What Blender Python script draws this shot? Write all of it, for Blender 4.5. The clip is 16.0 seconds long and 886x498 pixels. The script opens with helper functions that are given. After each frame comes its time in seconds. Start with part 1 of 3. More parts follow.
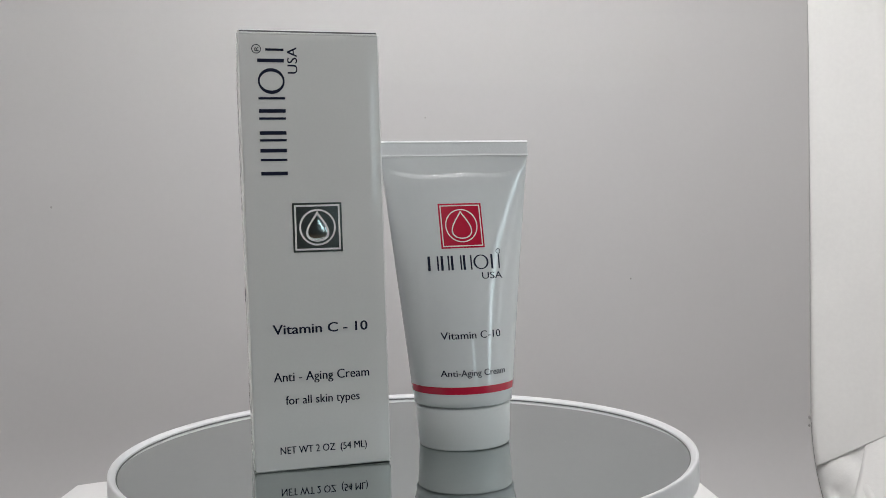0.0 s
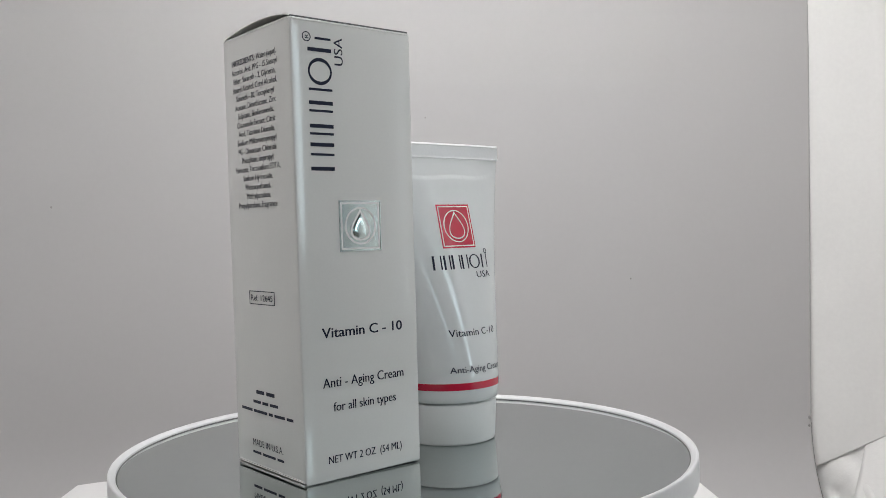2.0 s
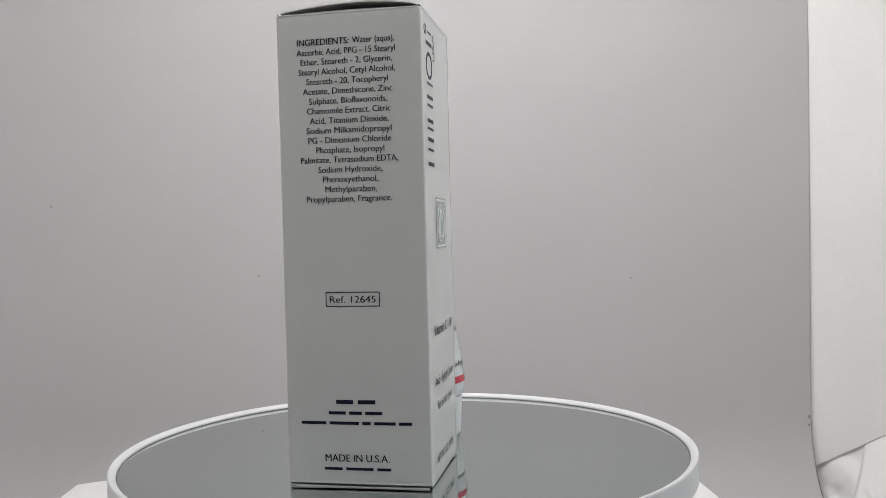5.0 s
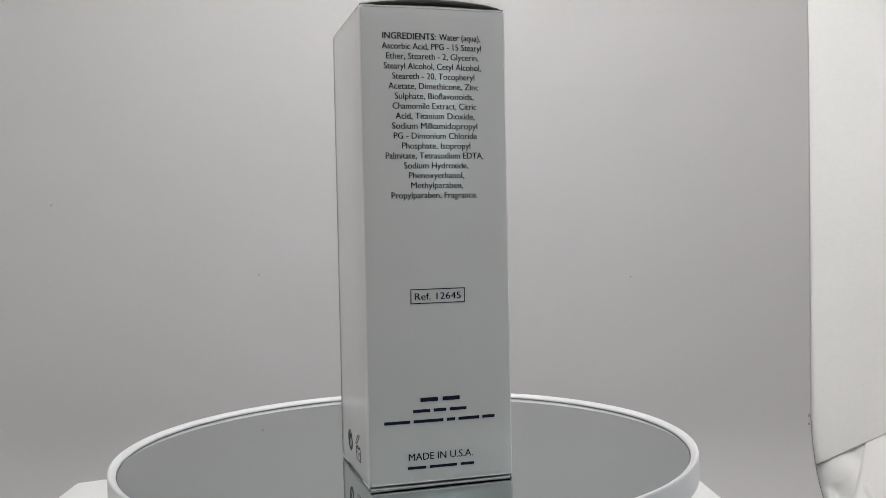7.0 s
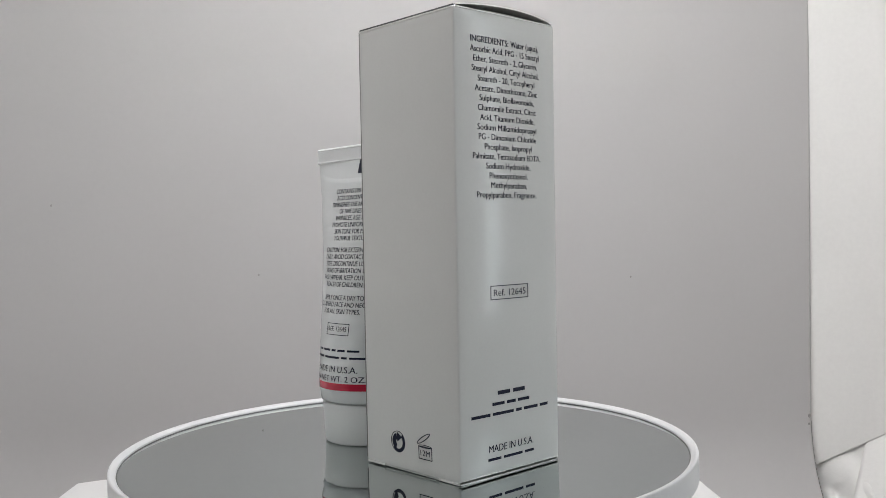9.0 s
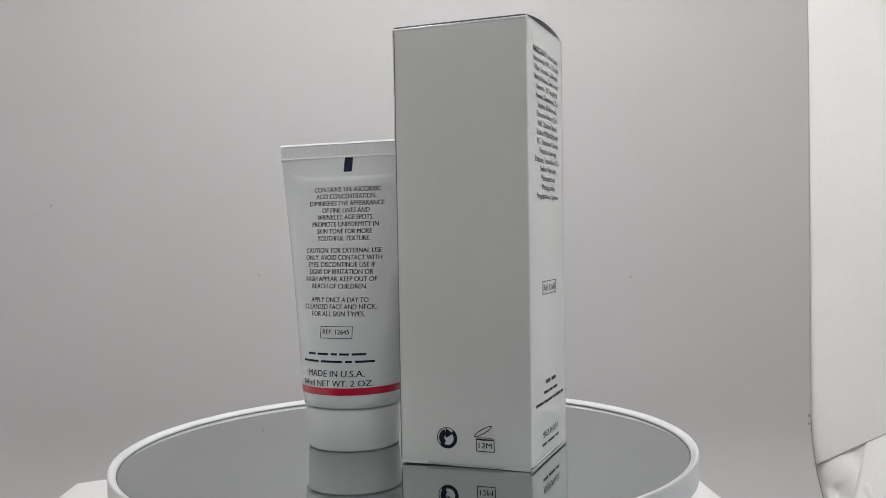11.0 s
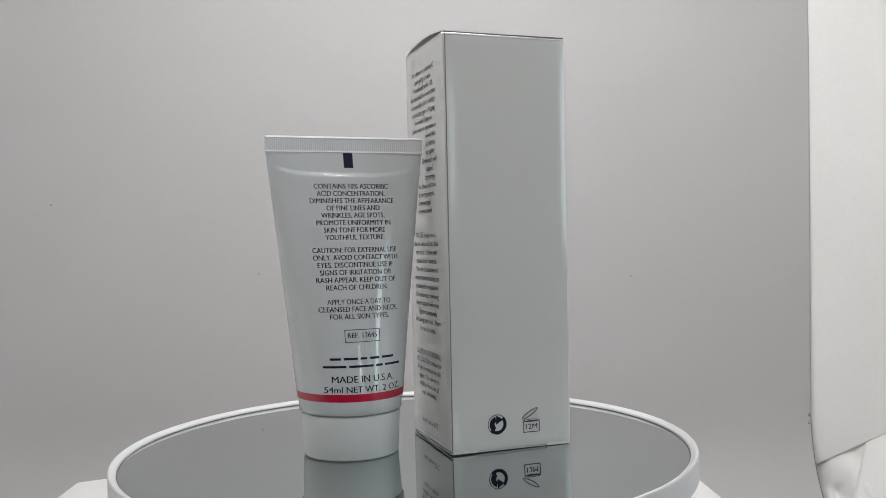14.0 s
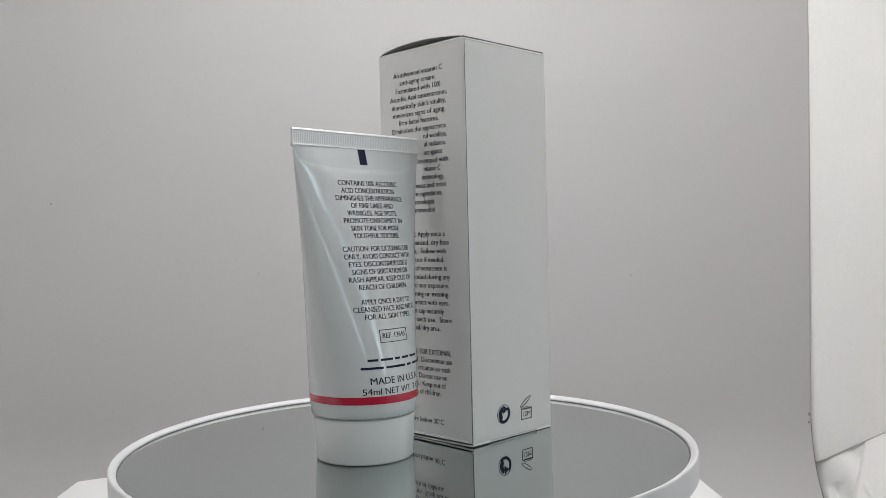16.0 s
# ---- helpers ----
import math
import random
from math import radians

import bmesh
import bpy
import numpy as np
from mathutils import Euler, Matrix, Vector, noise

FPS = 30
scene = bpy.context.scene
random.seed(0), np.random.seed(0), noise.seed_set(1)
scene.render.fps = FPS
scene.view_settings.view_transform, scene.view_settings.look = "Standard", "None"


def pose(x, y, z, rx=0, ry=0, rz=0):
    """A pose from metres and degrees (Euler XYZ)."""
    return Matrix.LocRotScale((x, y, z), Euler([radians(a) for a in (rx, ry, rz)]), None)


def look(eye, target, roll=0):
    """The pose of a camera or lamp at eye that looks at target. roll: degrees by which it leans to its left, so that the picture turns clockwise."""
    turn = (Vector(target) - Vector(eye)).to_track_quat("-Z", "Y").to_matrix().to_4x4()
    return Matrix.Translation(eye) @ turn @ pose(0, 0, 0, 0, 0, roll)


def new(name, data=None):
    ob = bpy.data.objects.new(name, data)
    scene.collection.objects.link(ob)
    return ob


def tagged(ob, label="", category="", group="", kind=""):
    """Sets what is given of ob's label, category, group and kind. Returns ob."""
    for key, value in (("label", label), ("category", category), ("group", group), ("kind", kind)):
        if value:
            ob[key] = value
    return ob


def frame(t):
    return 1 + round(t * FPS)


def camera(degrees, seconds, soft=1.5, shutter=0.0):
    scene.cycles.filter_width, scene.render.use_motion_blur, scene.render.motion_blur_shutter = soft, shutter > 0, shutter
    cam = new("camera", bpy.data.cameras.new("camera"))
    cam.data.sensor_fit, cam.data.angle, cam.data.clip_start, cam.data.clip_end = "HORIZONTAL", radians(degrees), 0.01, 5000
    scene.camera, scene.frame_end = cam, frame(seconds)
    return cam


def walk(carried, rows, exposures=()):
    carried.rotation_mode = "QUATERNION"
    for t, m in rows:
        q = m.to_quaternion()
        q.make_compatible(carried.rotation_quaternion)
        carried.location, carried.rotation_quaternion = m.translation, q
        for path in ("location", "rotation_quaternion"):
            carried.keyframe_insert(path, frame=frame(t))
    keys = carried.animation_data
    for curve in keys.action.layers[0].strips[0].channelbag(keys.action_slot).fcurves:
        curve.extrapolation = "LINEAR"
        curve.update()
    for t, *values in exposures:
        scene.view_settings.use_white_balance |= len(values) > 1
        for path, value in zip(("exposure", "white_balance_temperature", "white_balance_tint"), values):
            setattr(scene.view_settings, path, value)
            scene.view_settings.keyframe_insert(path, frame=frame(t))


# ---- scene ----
# ---- camera ----
cam = camera(52.93, 16.0, soft=0.75)
PAN, TILT, ROLL = radians(2.7053), radians(-0.7021), -1.4996
EYE = Vector((0.0, -0.3419, 0.0790))


def aim(sag):
    """The camera's pose; sag: degrees by which its stand has sunk forward."""
    tilt = TILT - radians(sag)
    way = Vector((math.sin(PAN) * math.cos(tilt), math.cos(PAN) * math.cos(tilt), math.sin(tilt)))
    return look(EYE, EYE + way, ROLL)


SAG = [(0, 0.0), (2, 0.0), (4, 0.01), (6.5, 0.11), (8, 0.13), (9, 0.11), (11.5, 0.12), (12.5, 0.17), (13.5, 0.155), (14.5, 0.16), (15, 0.2), (16, 0.22)]
walk(cam, [(t, aim(a)) for t, a in SAG])

# ---- world and lamps ----
world = bpy.data.worlds.new("dim_room")
world.use_nodes = True
world.node_tree.nodes["Background"].inputs["Color"].default_value = (0.9, 0.95, 1.0, 1)
world.node_tree.nodes["Background"].inputs["Strength"].default_value = 0.05
scene.world = world


def lamp(name, eye, target, sx, sy, watts, colour, spread=180):
    data = bpy.data.lights.new(name, "AREA")
    data.shape, data.size, data.size_y, data.energy, data.color = "RECTANGLE", sx, sy, watts, colour
    data.spread = radians(spread)
    ob = new(name, data)
    ob.matrix_world = look(eye, target)
    return ob


lamp("roof_strip_back", (0.025, 0.08, 0.425), (0.025, 0.11, 0.0), 0.42, 0.03, 1.42, (1.0, 0.992, 0.99))
lamp("roof_strip_front", (0.02, -0.20, 0.425), (0.02, -0.12, 0.0), 0.42, 0.005, 0.44, (1.0, 0.992, 0.99))
lamp("wall_edge_strip", (0.343, -0.09, 0.13), (0.0, -0.02, 0.10), 0.010, 0.44, 0.085, (0.84, 0.95, 1.0))
lamp("room_window", (0.88, -1.63, 0.31), (0.0, 0.0, 0.10), 0.14, 0.32, 0.6, (0.74, 0.93, 1.0))
lamp("room_window", (1.610, -1.00, 0.37), (0.0, 0.0, 0.10), 0.17, 0.62, 2.6, (0.74, 0.93, 1.0))
# soft fill added high in front, with no real source; lifts the lower backdrop
lamp("front_fill", (0.25, -1.55, 1.45), (0.0, 0.1, 0.0), 0.80, 0.80, 5.6, (1.0, 0.985, 0.965))

# ---- materials ----


def material(name, colour, rough=0.5, metal=0.0, grain=0.0, grain_size=0.002, bump=0.0, bump_size=0.001, spec=0.5, coat=0.0):
    """A procedural surface: base colour with a two-scale variation of strength grain, and fine relief."""
    m = bpy.data.materials.new(name)
    m.use_nodes = True
    n, l = m.node_tree.nodes, m.node_tree.links
    b = n["Principled BSDF"]
    b.inputs["Base Color"].default_value = (*colour, 1)
    b.inputs["Roughness"].default_value = rough
    b.inputs["Metallic"].default_value = metal
    b.inputs["Specular IOR Level"].default_value = spec
    b.inputs["Coat Weight"].default_value = coat
    b.inputs["Coat Roughness"].default_value = 0.05
    co = n.new("ShaderNodeTexCoord")
    if grain:
        fine, wide = n.new("ShaderNodeTexNoise"), n.new("ShaderNodeTexNoise")
        fine.inputs["Scale"].default_value, wide.inputs["Scale"].default_value = 1 / grain_size, 0.06 / grain_size
        fine.inputs["Detail"].default_value = wide.inputs["Detail"].default_value = 5
        add = n.new("ShaderNodeMath")
        ramp = n.new("ShaderNodeMapRange")
        ramp.inputs["From Min"].default_value, ramp.inputs["From Max"].default_value = 0.7, 1.3
        ramp.inputs["To Min"].default_value, ramp.inputs["To Max"].default_value = 1 - grain, 1 + grain
        mix = n.new("ShaderNodeVectorMath")
        mix.operation = "SCALE"
        mix.inputs[0].default_value = colour
        l.new(co.outputs["Object"], fine.inputs["Vector"]), l.new(co.outputs["Object"], wide.inputs["Vector"])
        l.new(fine.outputs["Fac"], add.inputs[0]), l.new(wide.outputs["Fac"], add.inputs[1])
        l.new(add.outputs[0], ramp.inputs["Value"]), l.new(ramp.outputs[0], mix.inputs["Scale"])
        l.new(mix.outputs[0], b.inputs["Base Color"])
    if bump:
        tex, bn = n.new("ShaderNodeTexNoise"), n.new("ShaderNodeBump")
        tex.inputs["Scale"].default_value, tex.inputs["Detail"].default_value = 1 / bump_size, 3
        bn.inputs["Strength"].default_value, bn.inputs["Distance"].default_value = 1.0, bump
        l.new(co.outputs["Object"], tex.inputs["Vector"])
        l.new(tex.outputs["Fac"], bn.inputs["Height"]), l.new(bn.outputs["Normal"], b.inputs["Normal"])
    return m


CARD = material("glossy_white_card", (0.705, 0.703, 0.692), 0.13, grain=0.015, grain_size=0.001, bump=0.00003, bump_size=0.005)
CRACKED = material("creased_card_edge", (0.74, 0.738, 0.725), 0.12, grain=0.05, grain_size=0.0006, bump=0.0003, bump_size=0.0009, coat=0.5)
CARD_INSIDE = material("raw_grey_card", (0.42, 0.41, 0.39), 0.8, grain=0.1, grain_size=0.0008, bump=0.00005, bump_size=0.0006)
INK = material("navy_black_ink", (0.011, 0.014, 0.034), 0.45, grain=0.1, grain_size=0.0005, spec=0.2)
RED = material("crimson_print", (0.50, 0.012, 0.045), 0.25, grain=0.04, grain_size=0.001, coat=0.3)
FOIL = material("silver_foil", (0.56, 0.63, 0.62), 0.19, 1.0, grain=0.06, grain_size=0.0008, bump=0.000008, bump_size=0.0008)
PLASTIC = material("white_tube_plastic", (0.675, 0.692, 0.70), 0.11, grain=0.012, grain_size=0.002, bump=0.0001, bump_size=0.02, spec=0.42, coat=0.16)
CRIMP = material("pressed_tube_end", (0.80, 0.81, 0.82), 0.35, grain=0.015, grain_size=0.001, bump=0.00004, bump_size=0.001)
CAP = material("satin_white_cap", (0.73, 0.74, 0.74), 0.3, grain=0.012, grain_size=0.001, bump=0.00001, bump_size=0.0006)
WHITE_PRINT = material("white_print", (0.8, 0.79, 0.78), 0.3, grain=0.01, grain_size=0.001)
RIM = material("white_abs_rim", (0.70, 0.70, 0.71), 0.35, grain=0.015, grain_size=0.002, bump=0.00002, bump_size=0.001)
MIRROR = material("grey_mirror", (0.50, 0.54, 0.535), 0.03, 1.0, grain=0.012, grain_size=0.004)
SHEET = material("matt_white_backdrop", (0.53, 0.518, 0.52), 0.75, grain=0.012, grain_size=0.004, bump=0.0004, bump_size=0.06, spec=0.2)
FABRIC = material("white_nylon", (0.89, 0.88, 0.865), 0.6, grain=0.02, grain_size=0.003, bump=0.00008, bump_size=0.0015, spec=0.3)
FOAM = material("white_board", (0.72, 0.71, 0.71), 0.6, grain=0.015, grain_size=0.003, bump=0.00005, bump_size=0.002)
GAP_DARK = material("dark_gap_shade", (0.06, 0.062, 0.065), 0.5, grain=0.1, grain_size=0.001)
SPECK = material("grey_speck", (0.36, 0.35, 0.34), 0.8, grain=0.2, grain_size=0.0005)
SEAM = material("grey_seam", (0.20, 0.20, 0.20), 0.6, grain=0.3, grain_size=0.004)
PLASTER = material("dim_plaster", (0.30, 0.29, 0.28), 0.9, grain=0.06, grain_size=0.02, bump=0.002, bump_size=0.03)
TABLE = material("brown_table", (0.22, 0.15, 0.10), 0.5, grain=0.2, grain_size=0.01, bump=0.0003, bump_size=0.01)

# ---- mesh helpers ----


def part(name, bm, mat, parent=None, label="", smooth=False):
    """Links a bmesh as one object, under parent where one is given."""
    me = bpy.data.meshes.new(name)
    bm.normal_update()
    bm.to_mesh(me)
    bm.free()
    me.materials.append(mat)
    if smooth:
        for f in me.polygons:
            f.use_smooth = True
    ob = new(name, me)
    ob.parent = parent
    return tagged(ob, label)


def empty(name):
    ob = new(name)
    ob.empty_display_size = 0.02
    return ob


def grid(f, nu, nv, thick=0.0, bm=None):
    """A sheet of nu x nv cells over f(s, t), s and t from 0 to 1; with thickness where given."""
    bm = bm or bmesh.new()
    vs = [[bm.verts.new(f(i / nu, j / nv)) for i in range(nu + 1)] for j in range(nv + 1)]
    fs = [bm.faces.new((vs[j][i], vs[j][i + 1], vs[j + 1][i + 1], vs[j + 1][i])) for j in range(nv) for i in range(nu)]
    if thick:
        bm.normal_update()
        bmesh.ops.solidify(bm, geom=fs, thickness=thick)
    return bm


def lathe(profile, n=128, closed=False):
    """A turned form: (radius, z) pairs from bottom to top."""
    bm = bmesh.new()
    rings = []
    for r, z in profile:
        rings.append([bm.verts.new((r * math.cos(2 * math.pi * k / n), r * math.sin(2 * math.pi * k / n), z)) for k in range(n)])
    pairs = list(zip(rings, rings[1:])) + ([(rings[-1], rings[0])] if closed else [])
    for a, b in pairs:
        for k in range(n):
            bm.faces.new((a[k], a[(k + 1) % n], b[(k + 1) % n], b[k]))
    if not closed:
        if profile[0][0] > 0:
            bm.faces.new(rings[0][::-1])
        bm.faces.new(rings[-1])
    return bm


def slab(x0, x1, y0, y1, z0, z1, bevel=0.0, seg=2):
    bm = bmesh.new()
    bmesh.ops.create_cube(bm, size=1, matrix=Matrix.LocRotScale(((x0 + x1) / 2, (y0 + y1) / 2, (z0 + z1) / 2), None, (x1 - x0, y1 - y0, z1 - z0)))
    if bevel:
        bmesh.ops.bevel(bm, geom=bm.edges[:], offset=bevel, segments=seg, affect="EDGES", profile=0.5)
    return bm


# ---- print: flat forms in millimetres, laid on a surface by place(u, v, lift) ----
MM = 0.001


def band(place, inner, outer, lift, closed=True):
    """A stripe between two outlines of (u, v) points, with a little thickness."""
    bm = bmesh.new()
    n = len(outer)
    rows = [[bm.verts.new(place(u, v, h)) for u, v in ring] for ring, h in ((outer, 0.0), (outer, lift), (inner, lift), (inner, 0.0))]
    for a, b in zip(rows, rows[1:]):
        for k in range(n if closed else n - 1):
            bm.faces.new((a[k], a[(k + 1) % n], b[(k + 1) % n], b[k]))
    bmesh.ops.recalc_face_normals(bm, faces=bm.faces[:])
    return bm


def rect(place, u0, v0, u1, v1, lift, cell=1.5, bm=None):
    """A filled rectangle that follows the surface."""
    nu, nv = max(1, round(abs(u1 - u0) / cell)), max(1, round(abs(v1 - v0) / cell))
    return grid(lambda s, t: place(u0 + (u1 - u0) * s, v0 + (v1 - v0) * t, lift), nu, nv, 0.0, bm)


def rect_line(cu, cv, hu, hv, n=6):
    """The outline of a rectangle, n points a side."""
    c = [(-hu, -hv), (hu, -hv), (hu, hv), (-hu, hv)]
    return [(cu + a[0] + (b[0] - a[0]) * k / n, cv + a[1] + (b[1] - a[1]) * k / n) for a, b in zip(c, c[1:] + c[:1]) for k in range(n)]


def circle(cu, cv, r, n=48):
    return [(cu + r * math.cos(2 * math.pi * k / n), cv + r * math.sin(2 * math.pi * k / n)) for k in range(n)]


def oval(cu, cv, a, b, n=48):
    return [(cu + a * math.cos(2 * math.pi * k / n), cv + b * math.sin(2 * math.pi * k / n)) for k in range(n)]


def drop(cu, cv, r, tip, n=48):
    """A drop's outline: a round belly of radius r that draws up to a tip."""
    curve = [(math.sin(w) * math.sin(w / 2) ** 1.5, math.cos(w)) for w in (2 * math.pi * (k + 0.5) / n for k in range(n))]
    wide = max(x for x, _ in curve)
    return [(cu + (r * x / wide if y > -2 else 0), cv + (tip - r) / 2 + (tip + r) / 2 * y) for x, y in ((abs(x) if k < n / 2 else -abs(x), y) for k, (x, y) in enumerate(curve))]


def glyphs(text, weight):
    """The built-in font's outline of a text, filled."""
    cu = bpy.data.curves.new("text", "FONT")
    cu.body, cu.size, cu.resolution_u, cu.offset = text, 1.0, 3, weight
    ob = new("text", cu)
    me = bpy.data.meshes.new_from_object(ob)
    bpy.data.objects.remove(ob)
    bpy.data.curves.remove(cu)
    return me


def text_line(place, text, u0, u1, base, cap, parent, name="printed_line", weight=0.0, slope=0.0, upright=True, mat=None):
    """A line of print from u0 to u1 on the base line, with capitals of the given height. Not upright: it reads upwards, u0 and u1 along v."""
    me = glyphs(text, weight - 0.006)
    xs = [v.co.x for v in me.vertices]
    lo, hi = min(xs), max(xs)
    k = (u1 - u0) / (hi - lo)
    bm = bmesh.new()
    # printed twice, a hair apart, so that the upright strokes gain weight
    for side in (-1, 1):
        start = len(bm.verts)
        bm.from_mesh(me)
        bm.verts.ensure_lookup_table()
        for v in bm.verts[start:]:
            along, up = u0 + (v.co.x - lo) * k + side * 0.022 * cap, v.co.y / 0.73 * cap
            u, w = (along, base + up + slope * (along - u0)) if upright else (base - up, along)
            v.co = place(u, w, 0.11 + 0.004 * side)
    bpy.data.meshes.remove(me)
    ob = part(name, bm, mat or INK, parent)
    return ob


def bars(place, u0, u1, letters, base, height, parent):
    """Plain bars, one a word of so many letters, a letter's width between them."""
    unit = (u1 - u0) / (sum(letters) + 0.8 * (len(letters) - 1))
    for n in letters:
        part("printed_bar", rect(place, u0, base, u0 + n * unit, base + height, 0.11, 2.0), INK, parent)
        u0 += (n + 0.8) * unit


def emblem(place, cu, cv, half, ground, line, parent, label, glossy):
    """The square mark: a filled square with a frame line, a ring and a drop."""
    mark = part("emblem", rect(place, cu - half, cv - half, cu + half, cv + half, 0.06), ground, parent, label)
    k, wide = half / 8.6, 0.65 if glossy else 0.42
    if glossy:
        part("border", band(place, rect_line(cu, cv, half - 0.35, half - 0.35), rect_line(cu, cv, half, half), 0.20), ground, mark)
    part("frame_line", band(place, rect_line(cu, cv, 7.95 * k - wide, 7.95 * k - wide), rect_line(cu, cv, 7.95 * k, 7.95 * k), 0.13), line, mark)
    part("ring", band(place, circle(cu, cv, 6.4 * k - wide), circle(cu, cv, 6.4 * k), 0.13), line, mark)
    part("drop_outline", band(place, drop(cu, cv - 1.0 * k, 4.05 * k - 1.1 * wide, 6.9 * k - 2.0 * wide), drop(cu, cv - 1.0 * k, 4.05 * k, 6.9 * k), 0.14), line, mark)
    if glossy:
        bm = bmesh.new()
        rows = []
        for j in range(9):
            f = 1 - j / 8.5
            ring = drop(cu, cv - 1.0 * k, (4.05 * k - 1.1 * wide) * f, (6.9 * k - 2.0 * wide) * f)
            rows.append([bm.verts.new(place(u, v, 0.07 + 0.42 * math.sqrt(1 - f ** 2))) for u, v in ring])
        for a, b in zip(rows, rows[1:]):
            for j in range(len(a)):
                bm.faces.new((a[j], a[(j + 1) % len(a)], b[(j + 1) % len(a)], b[j]))
        bm.faces.new(rows[-1])
        bmesh.ops.recalc_face_normals(bm, faces=bm.faces[:])
        part("drop", bm, ground, mark, "domed silver foil drop", smooth=True)
    return mark


# ---- the setting ----
FLOOR_Z = -0.166


def spread(s, n):
    """Moves the first and last rows of a sheet of n cells close to its rims, so that the rims stay crisp."""
    e = 1 / n
    return s * 0.08 if s < e * 1.01 else 1 - (1 - s) * 0.08 if s > 1 - e * 1.01 else s


def sweep(s, t):
    """The hung backdrop: s across, t from its front edge on the floor up to the top."""
    s, t = spread(s, 40), spread(t, 120)
    run, r = t * 1.05, 0.105
    flat = 0.34
    level = FLOOR_Z + max(0.0, run - flat)
    x = -0.33 + (0.6285 + 0.0045 * min(1.0, max(0.0, (level + 0.04) / 0.29))) * s
    bow = (1 - s ** 3) * 0.0012 * math.sin(3.1 * s + 0.7) + (1 - s ** 3) * 0.0008 * math.sin(9 * s + 5 * t)
    if run < flat:
        return (x, 0.30 - r - flat + run, FLOOR_Z + 0.003)
    arc = (run - flat) / r
    if arc < math.pi / 2:
        return (x, 0.30 - r + r * math.sin(arc) + bow * arc / 1.6, FLOOR_Z + 0.003 + r * (1 - math.cos(arc)))
    return (x, 0.30 + bow, FLOOR_Z + 0.003 + r + (run - flat - r * math.pi / 2))


def setting():
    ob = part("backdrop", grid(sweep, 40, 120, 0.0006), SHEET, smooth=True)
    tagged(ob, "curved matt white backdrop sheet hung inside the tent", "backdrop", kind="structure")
    for x, y, z, r in ((-0.2455, 0.2985, 0.108, 0.0008), (-0.1018, 0.2985, 0.055, 0.0008), (0.1665, 0.2985, 0.046, 0.0007), (0.0200, 0.2985, 0.166, 0.0006), (0.2972, 0.2982, -0.060, 0.0013), (0.2968, 0.2982, -0.066, 0.0009)):
        bm = bmesh.new()
        bmesh.ops.create_icosphere(bm, subdivisions=1, radius=r, matrix=Matrix.LocRotScale((x, y, z), None, (1, 0.6, 1.2)))
        part("speck", bm, SPECK, ob)

    # a thin dark strip along the sheet's lower right edge, narrowing upwards
    def edge_run(s, t):
        x, y, z = sweep(1.0, 0.33 + 0.145 * t)
        return (x + 0.0001 + 0.0009 * s * (1 - 0.6 * t), y + 0.0004, z)
    part("dark_edge", grid(edge_run, 1, 40, 0.0004), SEAM, ob, "thin dark strip along the edge of the sheet")
    walls = (("wall_west", (-0.352, -0.342, -0.31, 0.40, FLOOR_Z, 0.45), "white nylon side wall of a photo tent"),
             ("wall_east", (0.352, 0.362, -0.17, 0.40, FLOOR_Z, 0.45), "white nylon side wall of a photo tent"),
             ("wall_back", (-0.342, 0.352, 0.390, 0.40, FLOOR_Z, 0.45), "white nylon back wall of a photo tent"),
             ("tent_roof", (-0.352, 0.362, -0.31, 0.40, 0.452, 0.462), "white nylon roof of a photo tent"),
             ("floor", (-0.352, 0.362, -0.31, 0.40, FLOOR_Z - 0.012, FLOOR_Z - 0.002), "white nylon floor of a photo tent"))
    for name, box, label in walls:
        tagged(part(name, slab(*box), FABRIC), label, "tent wall", kind="structure")
    # the dim room outside the tent
    for name, box, mat in (("ground", (-2.2, 2.2, -2.4, 1.8, FLOOR_Z - 0.06, FLOOR_Z - 0.012), TABLE),
                           ("wall_north", (-2.2, 2.2, 1.8, 1.9, FLOOR_Z - 0.06, 1.6), PLASTER), ("wall_south", (-2.2, 2.2, -2.5, -2.4, FLOOR_Z - 0.06, 1.6), PLASTER),
                           ("wall_left", (-2.3, -2.2, -2.5, 1.9, FLOOR_Z - 0.06, 1.6), PLASTER), ("wall_right", (2.2, 2.3, -2.5, 1.9, FLOOR_Z - 0.06, 1.6), PLASTER),
                           ("ceiling", (-2.3, 2.3, -2.5, 1.9, 1.6, 1.7), PLASTER)):
        tagged(part(name, slab(*box), mat), "plain dim room surface outside the tent", "room", kind="structure")


